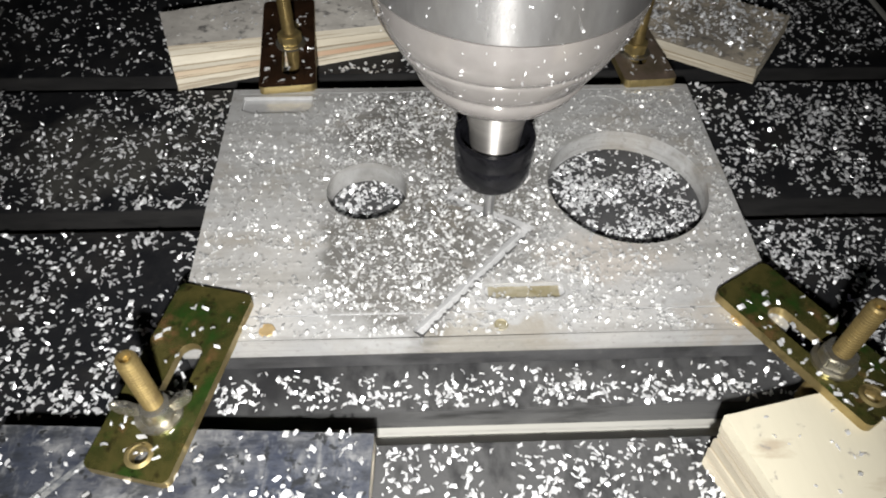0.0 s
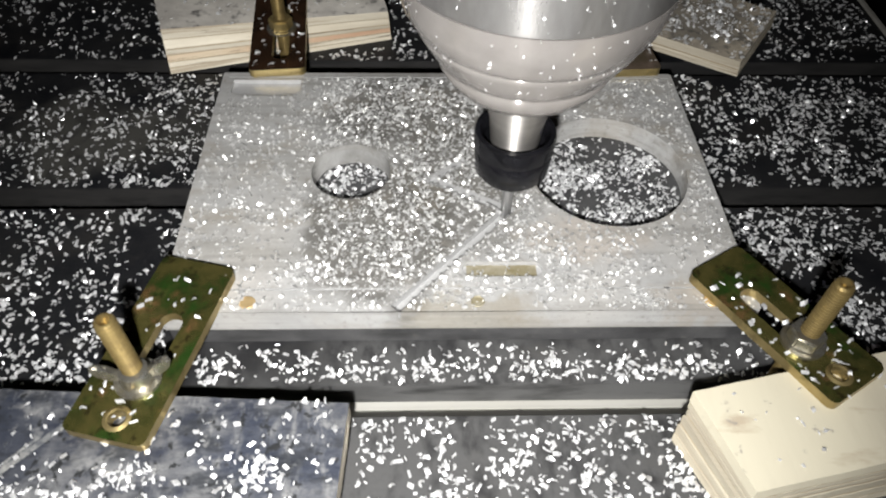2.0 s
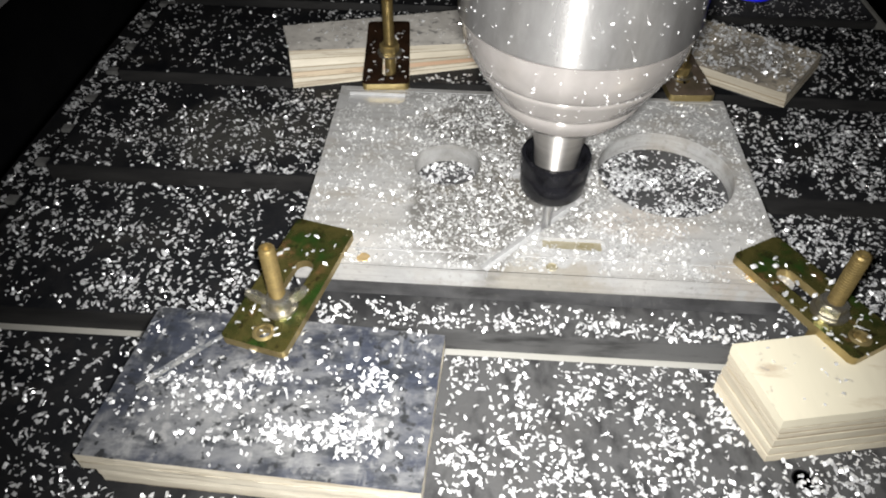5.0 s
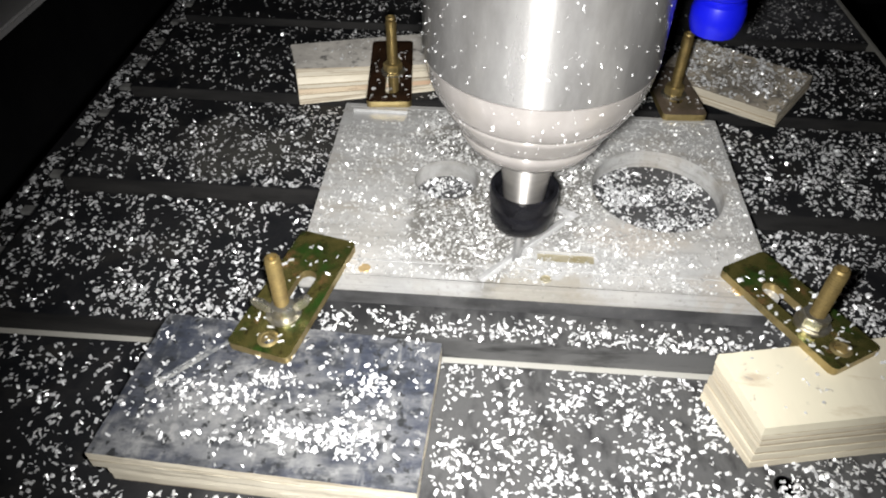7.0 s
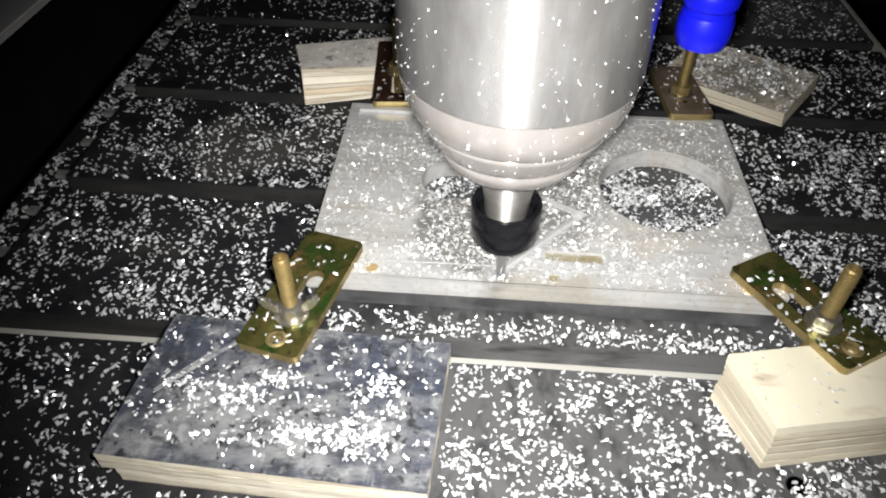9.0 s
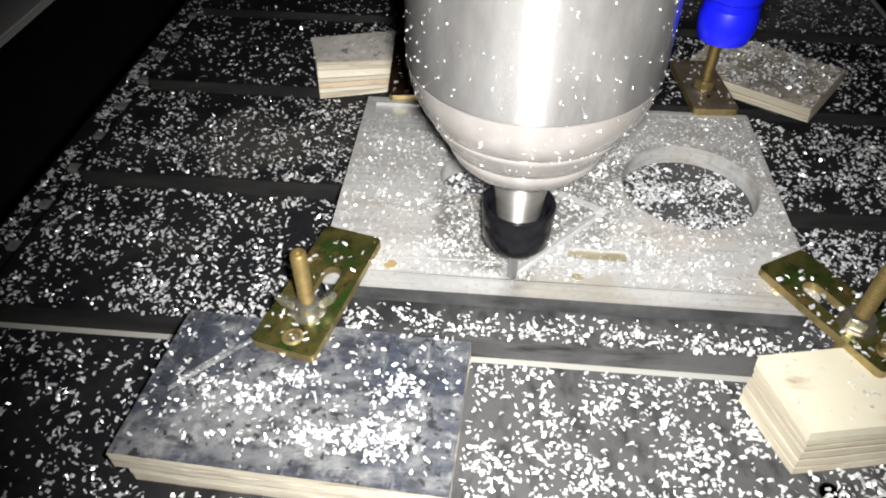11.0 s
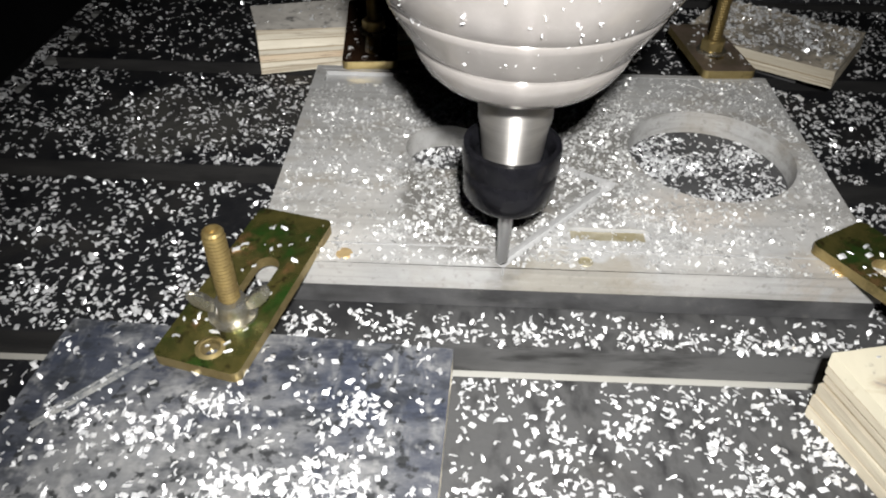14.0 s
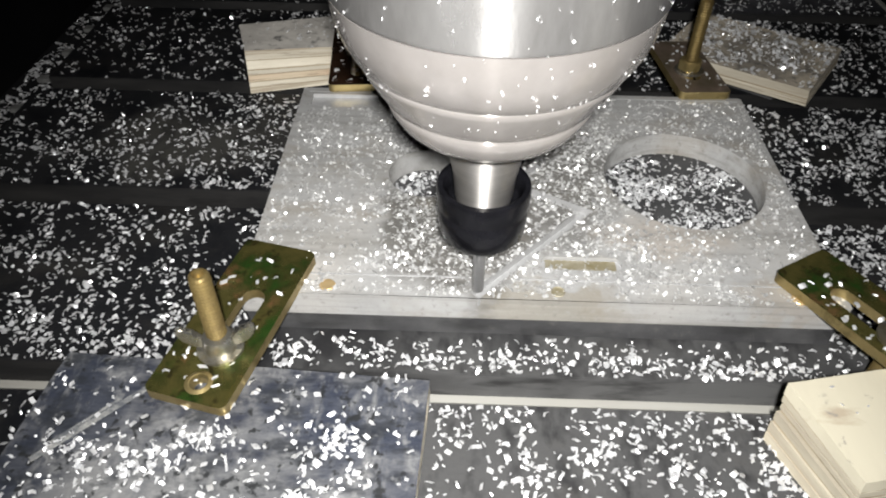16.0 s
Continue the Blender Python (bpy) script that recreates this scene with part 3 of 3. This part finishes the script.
def clamp(far, near, z_far, z_near, width, bolt, top, label, nut="wing", turn=20, hole=True, face=None):
    """A flat strap from its far end on the plate to its near end on the block; the stud stands through the slot."""
    f, n = Vector((*far, z_far)), Vector((*near, z_near))
    y = (n - f).normalized()
    x = y.cross(Vector((0, 0, 1))).normalized()
    z = x.cross(y)
    m = Matrix((x, y, z)).transposed().to_4x4()
    m.translation = f
    root = thing("strap_clamp", m, label, "clamp", "clamps round the plate")
    length, h, w = (n - f).length, 0.0046, width / 2
    b = (root.matrix_world.inverted() @ Vector((*bolt, z_far))).xy
    s0, s1, r = b.y - (0.026 if hole else 0.008), b.y + 0.004, 0.0048
    slot = [(b.x + r * math.cos(a), s1 + r * math.sin(a)) for a in [math.pi * k / 12 for k in range(13)]]
    slot += [(b.x + r * math.cos(a), s0 + r * math.sin(a)) for a in [math.pi + math.pi * k / 12 for k in range(13)]]
    c = 0.0030
    outline = []
    for cx, cy, start in ((w - c, c, -90), (w - c, length - c, 0), (-w + c, length - c, 90), (-w + c, c, 180)):
        outline += [(cx + c * math.cos(radians(start + 18 * k)), cy + c * math.sin(radians(start + 18 * k))) for k in range(6)]
    holes = [(slot, None)]
    if hole:
        holes.append((circle(b.x, min(s1 + 0.0155, length - 0.008), 0.0032, 20), None))
    bm = sheet(outline, 0, h, holes)
    strap = part("strap", bm, ZINC_EDGE, root, "olive yellow zinc-plated steel strap")
    strap.data.materials.append(face or ZINC)
    # Sides keep the brighter zinc: light caught by the edges is in the colour
    for p in strap.data.polygons:
        p.material_index = 1 if p.normal.z > 0.7 else 0
    if hole:
        rim = part("hole_rim", lathe([(0.0031, -0.0012), (0.0033, 0.0005), (0.0038, 0.0007), (0.0052, 0.0001)], 28, False), ZINC_EDGE, root, "raised worn rim of the hole", True)
        rim.location = (b.x, min(s1 + 0.0155, length - 0.008), h)
    zb = -0.03
    stem = part("stud", lathe(stud_profile(top - zb), 20), STUD, root, "brass-coloured threaded stud")
    stem.matrix_local = root.matrix_world.inverted() @ Matrix.Translation((*bolt, zb))
    wash = part("washer", lathe([(0.0042, 0), (0.0088, 0), (0.0088, 0.0013), (0.0042, 0.0013)], 28), BRIGHT_ZINC, root)
    wash.location = (b.x, b.y, h + 0.0001)
    if nut == "wing":
        hub = wing_nut(root, h + 0.0014, turn)
        hub.location = (b.x, b.y, h + 0.0014)
    elif nut == "low":
        hex_nut(root, h + 0.0014, BRIGHT_ZINC).location = (b.x, b.y, h + 0.0014)
    else:
        hex_nut(root, h + 0.0014, ZINC_EDGE).location = (b.x, b.y, h + 0.0014)
    return root


CLAMPS = []
CLAMPS.append(clamp((-0.0844, 0.1898), (-0.1040, 0.1100), TOP + 0.0001, 0.0221, 0.0325, (-0.0962, 0.1332), 0.0665,
      "olive yellow zinc strap clamp with tall stud and wing nut", turn=22))
CLAMPS.append(clamp((0.1395, 0.1904), (0.1779, 0.1254), TOP + 0.0001, 0.0256, 0.0305, (0.1625, 0.1460), 0.0680,
      "olive yellow zinc strap clamp with stud on a cream block", nut="low"))
CLAMPS.append(clamp((-0.0702, 0.3300), (-0.0785, 0.4180), TOP + 0.0001, 0.0246, 0.0315, (-0.0725, 0.3708), 0.0720,
      "dark brown polished strap clamp across a plywood offcut, speckled with chips", nut="hex", face=DARK_ZINC))
CLAMPS.append(clamp((0.1340, 0.3313), (0.1294, 0.4040), TOP + 0.0001, 0.0201, 0.0300, (0.1303, 0.3597), 0.0745,
      "dull pinkish brass strap clamp with stud behind the large hole", nut="hex", hole=False, face=DULL_ZINC))


# ---- the spindle, its collet nut and cutter ----
KS = 0.965


def turned(profile, steps):
    return lathe([(r * KS, z * KS) for r, z in profile], steps)


def spindle():
    root = thing("spindle", pose(0, 0, 0), "large bright steel milling spindle with stepped nose, speckled with chips", "milling spindle")
    part("housing", turned([(0.0500, 0.1346), (0.0516, 0.1348), (0.0522, 0.1360), (0.0522, 0.34), (0.02, 0.34)], 128), SPINDLE, root, "brushed steel housing", True)
    nose = [(0.0131, 0.0040), (0.0190, 0.0036), (0.0244, 0.0044), (0.0288, 0.0066), (0.0320, 0.0098), (0.0344, 0.0138), (0.0360, 0.0182), (0.0358, 0.0184), (0.0362, 0.0188), (0.0360, 0.0191), (0.0365, 0.0195),
            (0.0386, 0.0226), (0.0411, 0.0266), (0.0433, 0.0306), (0.0445, 0.0332), (0.0443, 0.0335), (0.0449, 0.0340),
            (0.0466, 0.0366), (0.0484, 0.0402), (0.0498, 0.0440), (0.0508, 0.0486), (0.0514, 0.0528), (0.0516, 0.0542), (0.0200, 0.0543)]
    part("nose", turned([(r, 0.0802 + z) for r, z in nose], 128), DUSTY, root, "pale dusty stepped nose", True).data.set_sharp_from_angle(angle=radians(80))
    part("shaft", turned([(0.0106, 0.0510), (0.0112, 0.0540), (0.0120, 0.0630), (0.0126, 0.0665), (0.0130, 0.0680), (0.0132, 0.0810), (0.006, 0.0811)], 64), SHAFT, root, "bright turned shaft end", True)
    part("collet_nut", turned([(0.0040, 0.0330), (0.0110, 0.0328), (0.0148, 0.0334), (0.0170, 0.0365), (0.0175, 0.0470), (0.0172, 0.0475), (0.0172, 0.0483), (0.0179, 0.0490), (0.0181, 0.0560), (0.0177, 0.0574),
                              (0.0158, 0.0577), (0.0148, 0.0568), (0.0134, 0.0515), (0.0118, 0.0510)], 64), BLACK_NUT, root, "black collet nut with round shoulders", True)
    part("cutter", turned([(0.0003, 0.0), (0.0025, 0.0002), (0.0026, 0.014), (0.0027, 0.016), (0.0028, 0.035), (0.001, 0.0351)], 32), CARBIDE, root, "slim carbide end mill", True)
    return root


SP = spindle()


def coolant_hose():
    """Segmented plastic hose: ball joints that bend up and away from the nozzle."""
    root = thing("coolant_hose", pose(0, 0, 0), "saturated blue segmented plastic coolant hose with stubby nozzle", "coolant hose")
    seg = [(0.006, -0.010), (0.0105, -0.0095), (0.0120, -0.005), (0.0122, 0.001), (0.0112, 0.005), (0.0098, 0.0062), (0.0098, 0.0075), (0.0118, 0.009), (0.0124, 0.013), (0.0115, 0.018), (0.009, 0.021), (0.008, 0.024), (0.004, 0.0242)]
    place, lean = Vector((0, 0, 0.010)), 0.0
    for k in range(9):
        s = part("hose_segment", lathe(seg, 32), BLUE, root, smooth=True)
        s.matrix_local = Matrix.Translation(place) @ pose(0, 0, 0, 0, lean, 0)
        place = place + pose(0, 0, 0, 0, lean, 0) @ Vector((0, 0, 0.026))
        lean += 9.0
    return root


HOSE = coolant_hose()


# ---- chips ----
def chips(name, spots, size, seed, label, lift=0.0, flat=0.4, parent=None, mat=CHIP):
    """Curled flakes of aluminium as one heap; spots: rows of x, y, z."""
    rng = np.random.default_rng(seed)
    n = len(spots)
    a = rng.uniform(0, 2 * np.pi, n)
    ln = size * rng.uniform(0.45, 1.6, n)
    wd = ln * rng.uniform(0.28, 0.75, n)
    th = size * rng.uniform(0.05, 0.11, n)
    curl = ln * rng.uniform(-0.05, 0.32, n)
    tilt, tip = rng.normal(0, flat, n), rng.normal(0, flat * 0.7, n)
    skew = ln * rng.uniform(-0.25, 0.25, n)
    local = []
    for sx, up in ((-0.5, 0), (0, 1), (0.5, 0)):
        for sy in (-0.5, 0.5):
            for sz in (0, 1):
                local.append(np.stack([sx * ln + sy * skew, sy * wd * (1 - 0.12 * abs(sx)), up * curl + sz * th], 1))
    v = np.stack(local, 1)
    ct, st, cp, sp = np.cos(tilt), np.sin(tilt), np.cos(tip), np.sin(tip)
    x, y, z = v[..., 0], v[..., 1], v[..., 2]
    y, z = y * ct[:, None] - z * st[:, None], y * st[:, None] + z * ct[:, None]
    x, z = x * cp[:, None] - z * sp[:, None], x * sp[:, None] + z * cp[:, None]
    ca, sa = np.cos(a), np.sin(a)
    x, y = x * ca[:, None] - y * sa[:, None], x * sa[:, None] + y * ca[:, None]
    z = z - z.min(axis=1, keepdims=True) + lift
    v = np.stack([x, y, z], 2) + np.asarray(spots)[:, None, :]
    quad = []
    for i in (0, 4):
        quad += [(i + 1, i + 5, i + 7, i + 3), (i, i + 2, i + 6, i + 4), (i, i + 4, i + 5, i + 1), (i + 2, i + 3, i + 7, i + 6)]
    quad += [(0, 1, 3, 2), (8, 10, 11, 9)]
    faces = (np.array(quad)[None] + 12 * np.arange(n)[:, None, None]).reshape(-1, 4)
    me = bpy.data.meshes.new(name)
    me.from_pydata(v.reshape(-1, 3).tolist(), [], faces.tolist())
    me.materials.append(mat)
    ob = new(name, me)
    ob.parent = parent
    return tagged(ob, label, "" if parent else "metal chips", kind="stuff")


def scatter(n, x0, x1, y0, y1, seed, z=0.0, clump=52.0, bias=0.38, keep=None, steep=2.2):
    """Spots that gather in drifts."""
    rng = random.Random(seed)
    out = []
    while len(out) < n:
        x, y = rng.uniform(x0, x1), rng.uniform(y0, y1)
        d = noise.noise(Vector((x * clump, y * clump, seed * 1.7))) * 0.5 + 0.5
        if rng.random() < max(0.05, (d - bias + 0.12) * steep) and (keep is None or keep(x, y)):
            out.append((x, y, z))
    return out


def in_ring(x, y, ring):
    s = [(ring[(i + 1) % len(ring)][0] - p[0]) * (y - p[1]) - (ring[(i + 1) % len(ring)][1] - p[1]) * (x - p[0]) for i, p in enumerate(ring)]
    return all(v >= 0 for v in s) or all(v <= 0 for v in s)


BLOCKS = [[(-0.165, 0.052), (-0.020, 0.046), (-0.016, 0.126), (-0.157, 0.134)], [(0.126, 0.082), (0.246, 0.106), (0.237, 0.153), (0.111, 0.120)],
          [(-0.146, 0.364), (-0.008, 0.397), (-0.020, 0.453), (-0.161, 0.411)], [(0.206, 0.352), (0.248, 0.411), (0.166, 0.464), (0.122, 0.403)]]


THIN = random.Random(77)
DRIFT = [(-0.118, 0.086, 0.017, 0.008), (-0.088, 0.069, 0.014, 0.007), (-0.066, 0.067, 0.016, 0.006), (-0.047, 0.099, 0.007, 0.007), (-0.094, 0.097, 0.011, 0.005), (-0.05, 0.075, 0.012, 0.011), (-0.14, 0.094, 0.009, 0.004)]


def film_drift(x, y):
    """Chips that gather in a few heaps and lie thinly elsewhere, but for the bare front strip."""
    heap = sum(math.exp(-((x - a) / w) ** 2 - ((y - b) / h) ** 2) for a, b, w, h in DRIFT)
    return in_ring(x, y, BLOCKS[0]) and in_ring(x + 0.002, y, BLOCKS[0]) and THIN.random() < heap + (0.12 if y > 0.062 else 0.02)


def bare_table(x, y):
    if PL[0] - 0.004 < x < PL[1] + 0.001 and PL[2] - 0.001 < y < PL[3] + 0.001:
        return False
    if PL[0] - 0.01 < x < PL[1] and 0.153 < y < PL[2] and THIN.random() < 0.85 * (y - 0.153) / 0.013:
        return False
    if THIN.random() < 0.48 * min(1, max(0, (-0.06 - x) / 0.14)):
        return False
    return not any(in_ring(x, y, b) for b in BLOCKS)


for i, y in enumerate(SLOT_BACK[1:], 1):
    y1 = SLOT_BACK[i + 1] - SLOT if i + 1 < len(SLOT_BACK) else 0.72
    count = (0, 4900, 4300, 4300, 3100, 2200, 1200)[i]
    chips("metal_chips", scatter(count, X0 + 0.004, X1 - 0.004, y + 0.001, y1 - 0.001, i, keep=bare_table, bias=0.3, steep=1.8), 0.0019, i, "bright flat aluminium chips strewn on a black board")
chips("metal_chips", scatter(1250, X0 - 0.031, X0 - 0.001, 0.03, 0.7, 21, z=-0.0127, keep=lambda x, y: not (x > X0 - 0.02 and 0.079 < (y - 0.0392 * math.floor((y - 0.079) / 0.0392)) < 0.0885)), 0.0023, 21, "aluminium chips along the bare end of the table")


def off_cut(x, y):
    p = Vector((x, y))
    for a, b, clear in zip(CUT, CUT[1:], (0.0014, 0.0014, 0.0022)):
        a, b = Vector(a), Vector(b)
        f = min(1, max(0, (p - a).dot(b - a) / (b - a).length_squared))
        if (p - a.lerp(b, f)).length < clear:
            return False
    return True


def on_plate(x, y):
    if 0.0275 < x < 0.065 and 0.1842 < y < 0.1934 or x < PL[0] + 0.044 and y > 0.312:
        return False
    return off_cut(x, y) and all(math.hypot(x - a, y - b) > r + 0.0008 for a, b, r in HOLES)


def oily(x, y):
    return on_plate(x, y) and -0.042 < x + 0.006 * math.sin(y * 150) < 0.075


def in_hole(k, rim):
    a, b, r = HOLES[k]
    return lambda x, y: math.hypot(x - a, y - b) < r - rim


def hole_box(k):
    a, b, r = HOLES[k]
    return a - r, a + r, b - r, b + r


chips("metal_chips", scatter(4800, PL[0] + 0.002, PL[1] - 0.002, 0.180, 0.328, 31, z=TOP, keep=on_plate, bias=0.2, steep=1.6), 0.0016, 31, "fine aluminium chips over the milled plate", flat=0.4, mat=FINE_CHIP)
chips("metal_chips", scatter(3300, -0.050, 0.080, 0.180, 0.328, 32, z=TOP, keep=oily, bias=0.2, steep=1.6), 0.0016, 32, "dense fine aluminium chips round the cut", flat=0.5, mat=FINE_CHIP)
chips("metal_chips", scatter(560, PL[0] + 0.002, PL[1] - 0.002, PL[2] + 0.001, 0.180, 33, z=TOP, keep=on_plate), 0.0016, 33, "fine chips along the front of the plate", flat=0.4, mat=FINE_CHIP)
chips("metal_chips", scatter(1250, *hole_box(0), 34, z=UNDER, keep=in_hole(0, 0.001)), 0.0018, 34, "aluminium chips lying inside the large round hole", flat=0.4)
chips("metal_chips", scatter(330, *hole_box(1), 35, z=UNDER, keep=in_hole(1, 0.001)), 0.0019, 35, "aluminium chips heaped inside the small round hole", flat=0.5)
chips("metal_chips", scatter(22, 0.031, 0.061, 0.1856, 0.192, 46, z=TOP - 0.0015), 0.0014, 46, "fine chips in the shallow pocket", mat=FINE_CHIP)
chips("metal_chips", scatter(860, -0.161, -0.020, 0.052, 0.128, 36, z=0.022, clump=60, bias=0.2, steep=1.6, keep=film_drift), 0.0018, 36, "bright chips drifted on the film-faced offcut")
chips("metal_chips", scatter(38, 0.13, 0.235, 0.09, 0.145, 37, z=0.0255, keep=lambda x, y: in_ring(x, y - 0.004, BLOCKS[1])), 0.0019, 37, "a few chips on the cream plywood block")
chips("metal_chips", scatter(90, -0.157, -0.015, 0.38, 0.446, 38, z=0.0245, keep=lambda x, y: in_ring(x, y - 0.006, BLOCKS[2])), 0.0018, 38, "a few chips on the dusty plywood offcut")
chips("metal_chips", scatter(760, 0.125, 0.243, 0.354, 0.462, 39, z=0.020, keep=lambda x, y: in_ring(x, y, BLOCKS[3]) and in_ring(x + 0.003, y, BLOCKS[3])), 0.0022, 39, "chips on the thin plywood offcut")


def strap_chips(root, count, seed):
    rng = random.Random(seed)
    spots = []
    for k in range(count):
        v = root.matrix_world @ Vector((rng.uniform(-0.014, 0.014), rng.uniform(0.004, 0.076), 0.0047))
        spots.append(tuple(v))
    chips("metal_chips", spots, 0.0021, seed, "a few bright chips lying on a strap clamp")


for k, root in enumerate(CLAMPS):
    strap_chips(root, (34, 62, 40, 30)[k], 50 + k)


def spindle_specks():
    """Specks that cling to the housing and, more thinly, to the nose."""
    rng = random.Random(5)
    nose = [(0.0353, 0.0990), (0.0437, 0.1108), (0.0445, 0.1136), (0.0481, 0.1172), (0.0507, 0.1262), (0.0516, 0.1346)]
    spots = []
    for k in range(850):
        a, z = rng.uniform(0, 2 * math.pi), rng.choice((rng.uniform(0.100, 0.134), rng.uniform(0.135, 0.27), rng.uniform(0.135, 0.27), rng.uniform(0.135, 0.20)))
        r = 0.0522
        for (r0, z0), (r1, z1) in zip(nose, nose[1:]):
            if z0 <= z <= z1:
                r = r0 + (r1 - r0) * (z - z0) / (z1 - z0)
        spots.append((r * KS * math.cos(a), r * KS * math.sin(a), z * KS - 0.0004))
    return chips("speck", spots, 0.0008, 41, "bright specks of swarf stuck to the steel", parent=SP, flat=1.2)


spindle_specks()


# ---- what moves ----
TIP_Z = 0.0172
TRACK = [(0.0, 0.0342, 0.2357, 0), (0.5, 0.0385, 0.2330, 0), (1.0, 0.0426, 0.2299, 0), (1.5, 0.0465, 0.2277, 0), (2.0, 0.0507, 0.2253, 0), (2.25, 0.0513, 0.2241, 0),
         (2.5, 0.0498, 0.2220, 0), (3.0, 0.0456, 0.2172, 0), (3.5, 0.0424, 0.2132, 0), (6.0, 0.0259, 0.1961, 0), (6.5, 0.0226, 0.1925, 0), (7.0, 0.0193, 0.1886, 0),
         (7.5, 0.0164, 0.1852, 0), (8.0, 0.0129, 0.1812, 0), (8.5, 0.0094, 0.1775, 0), (9.0, 0.0061, 0.1737, 0), (9.5, 0.0031, 0.1706, 0), (10.0, 0.0011, 0.1698, 0), (13.0, 0.0010, 0.1698, 0),
         (13.5, 0.0008, 0.1700, 0.0024), (14.0, 0.0010, 0.1700, 0.0075), (14.5, 0.0006, 0.1701, 0.0076), (16.0, 0.0008, 0.1703, 0.0080)]


def motions():
    walk(SP, [(t, pose(x, y, TIP_Z + dz)) for t, x, y, dz in TRACK])
    walk(HOSE, [(t, pose(x + 0.0815, y + 0.0367, 0.1230 + TIP_Z + dz)) for t, x, y, dz in TRACK])


motions()
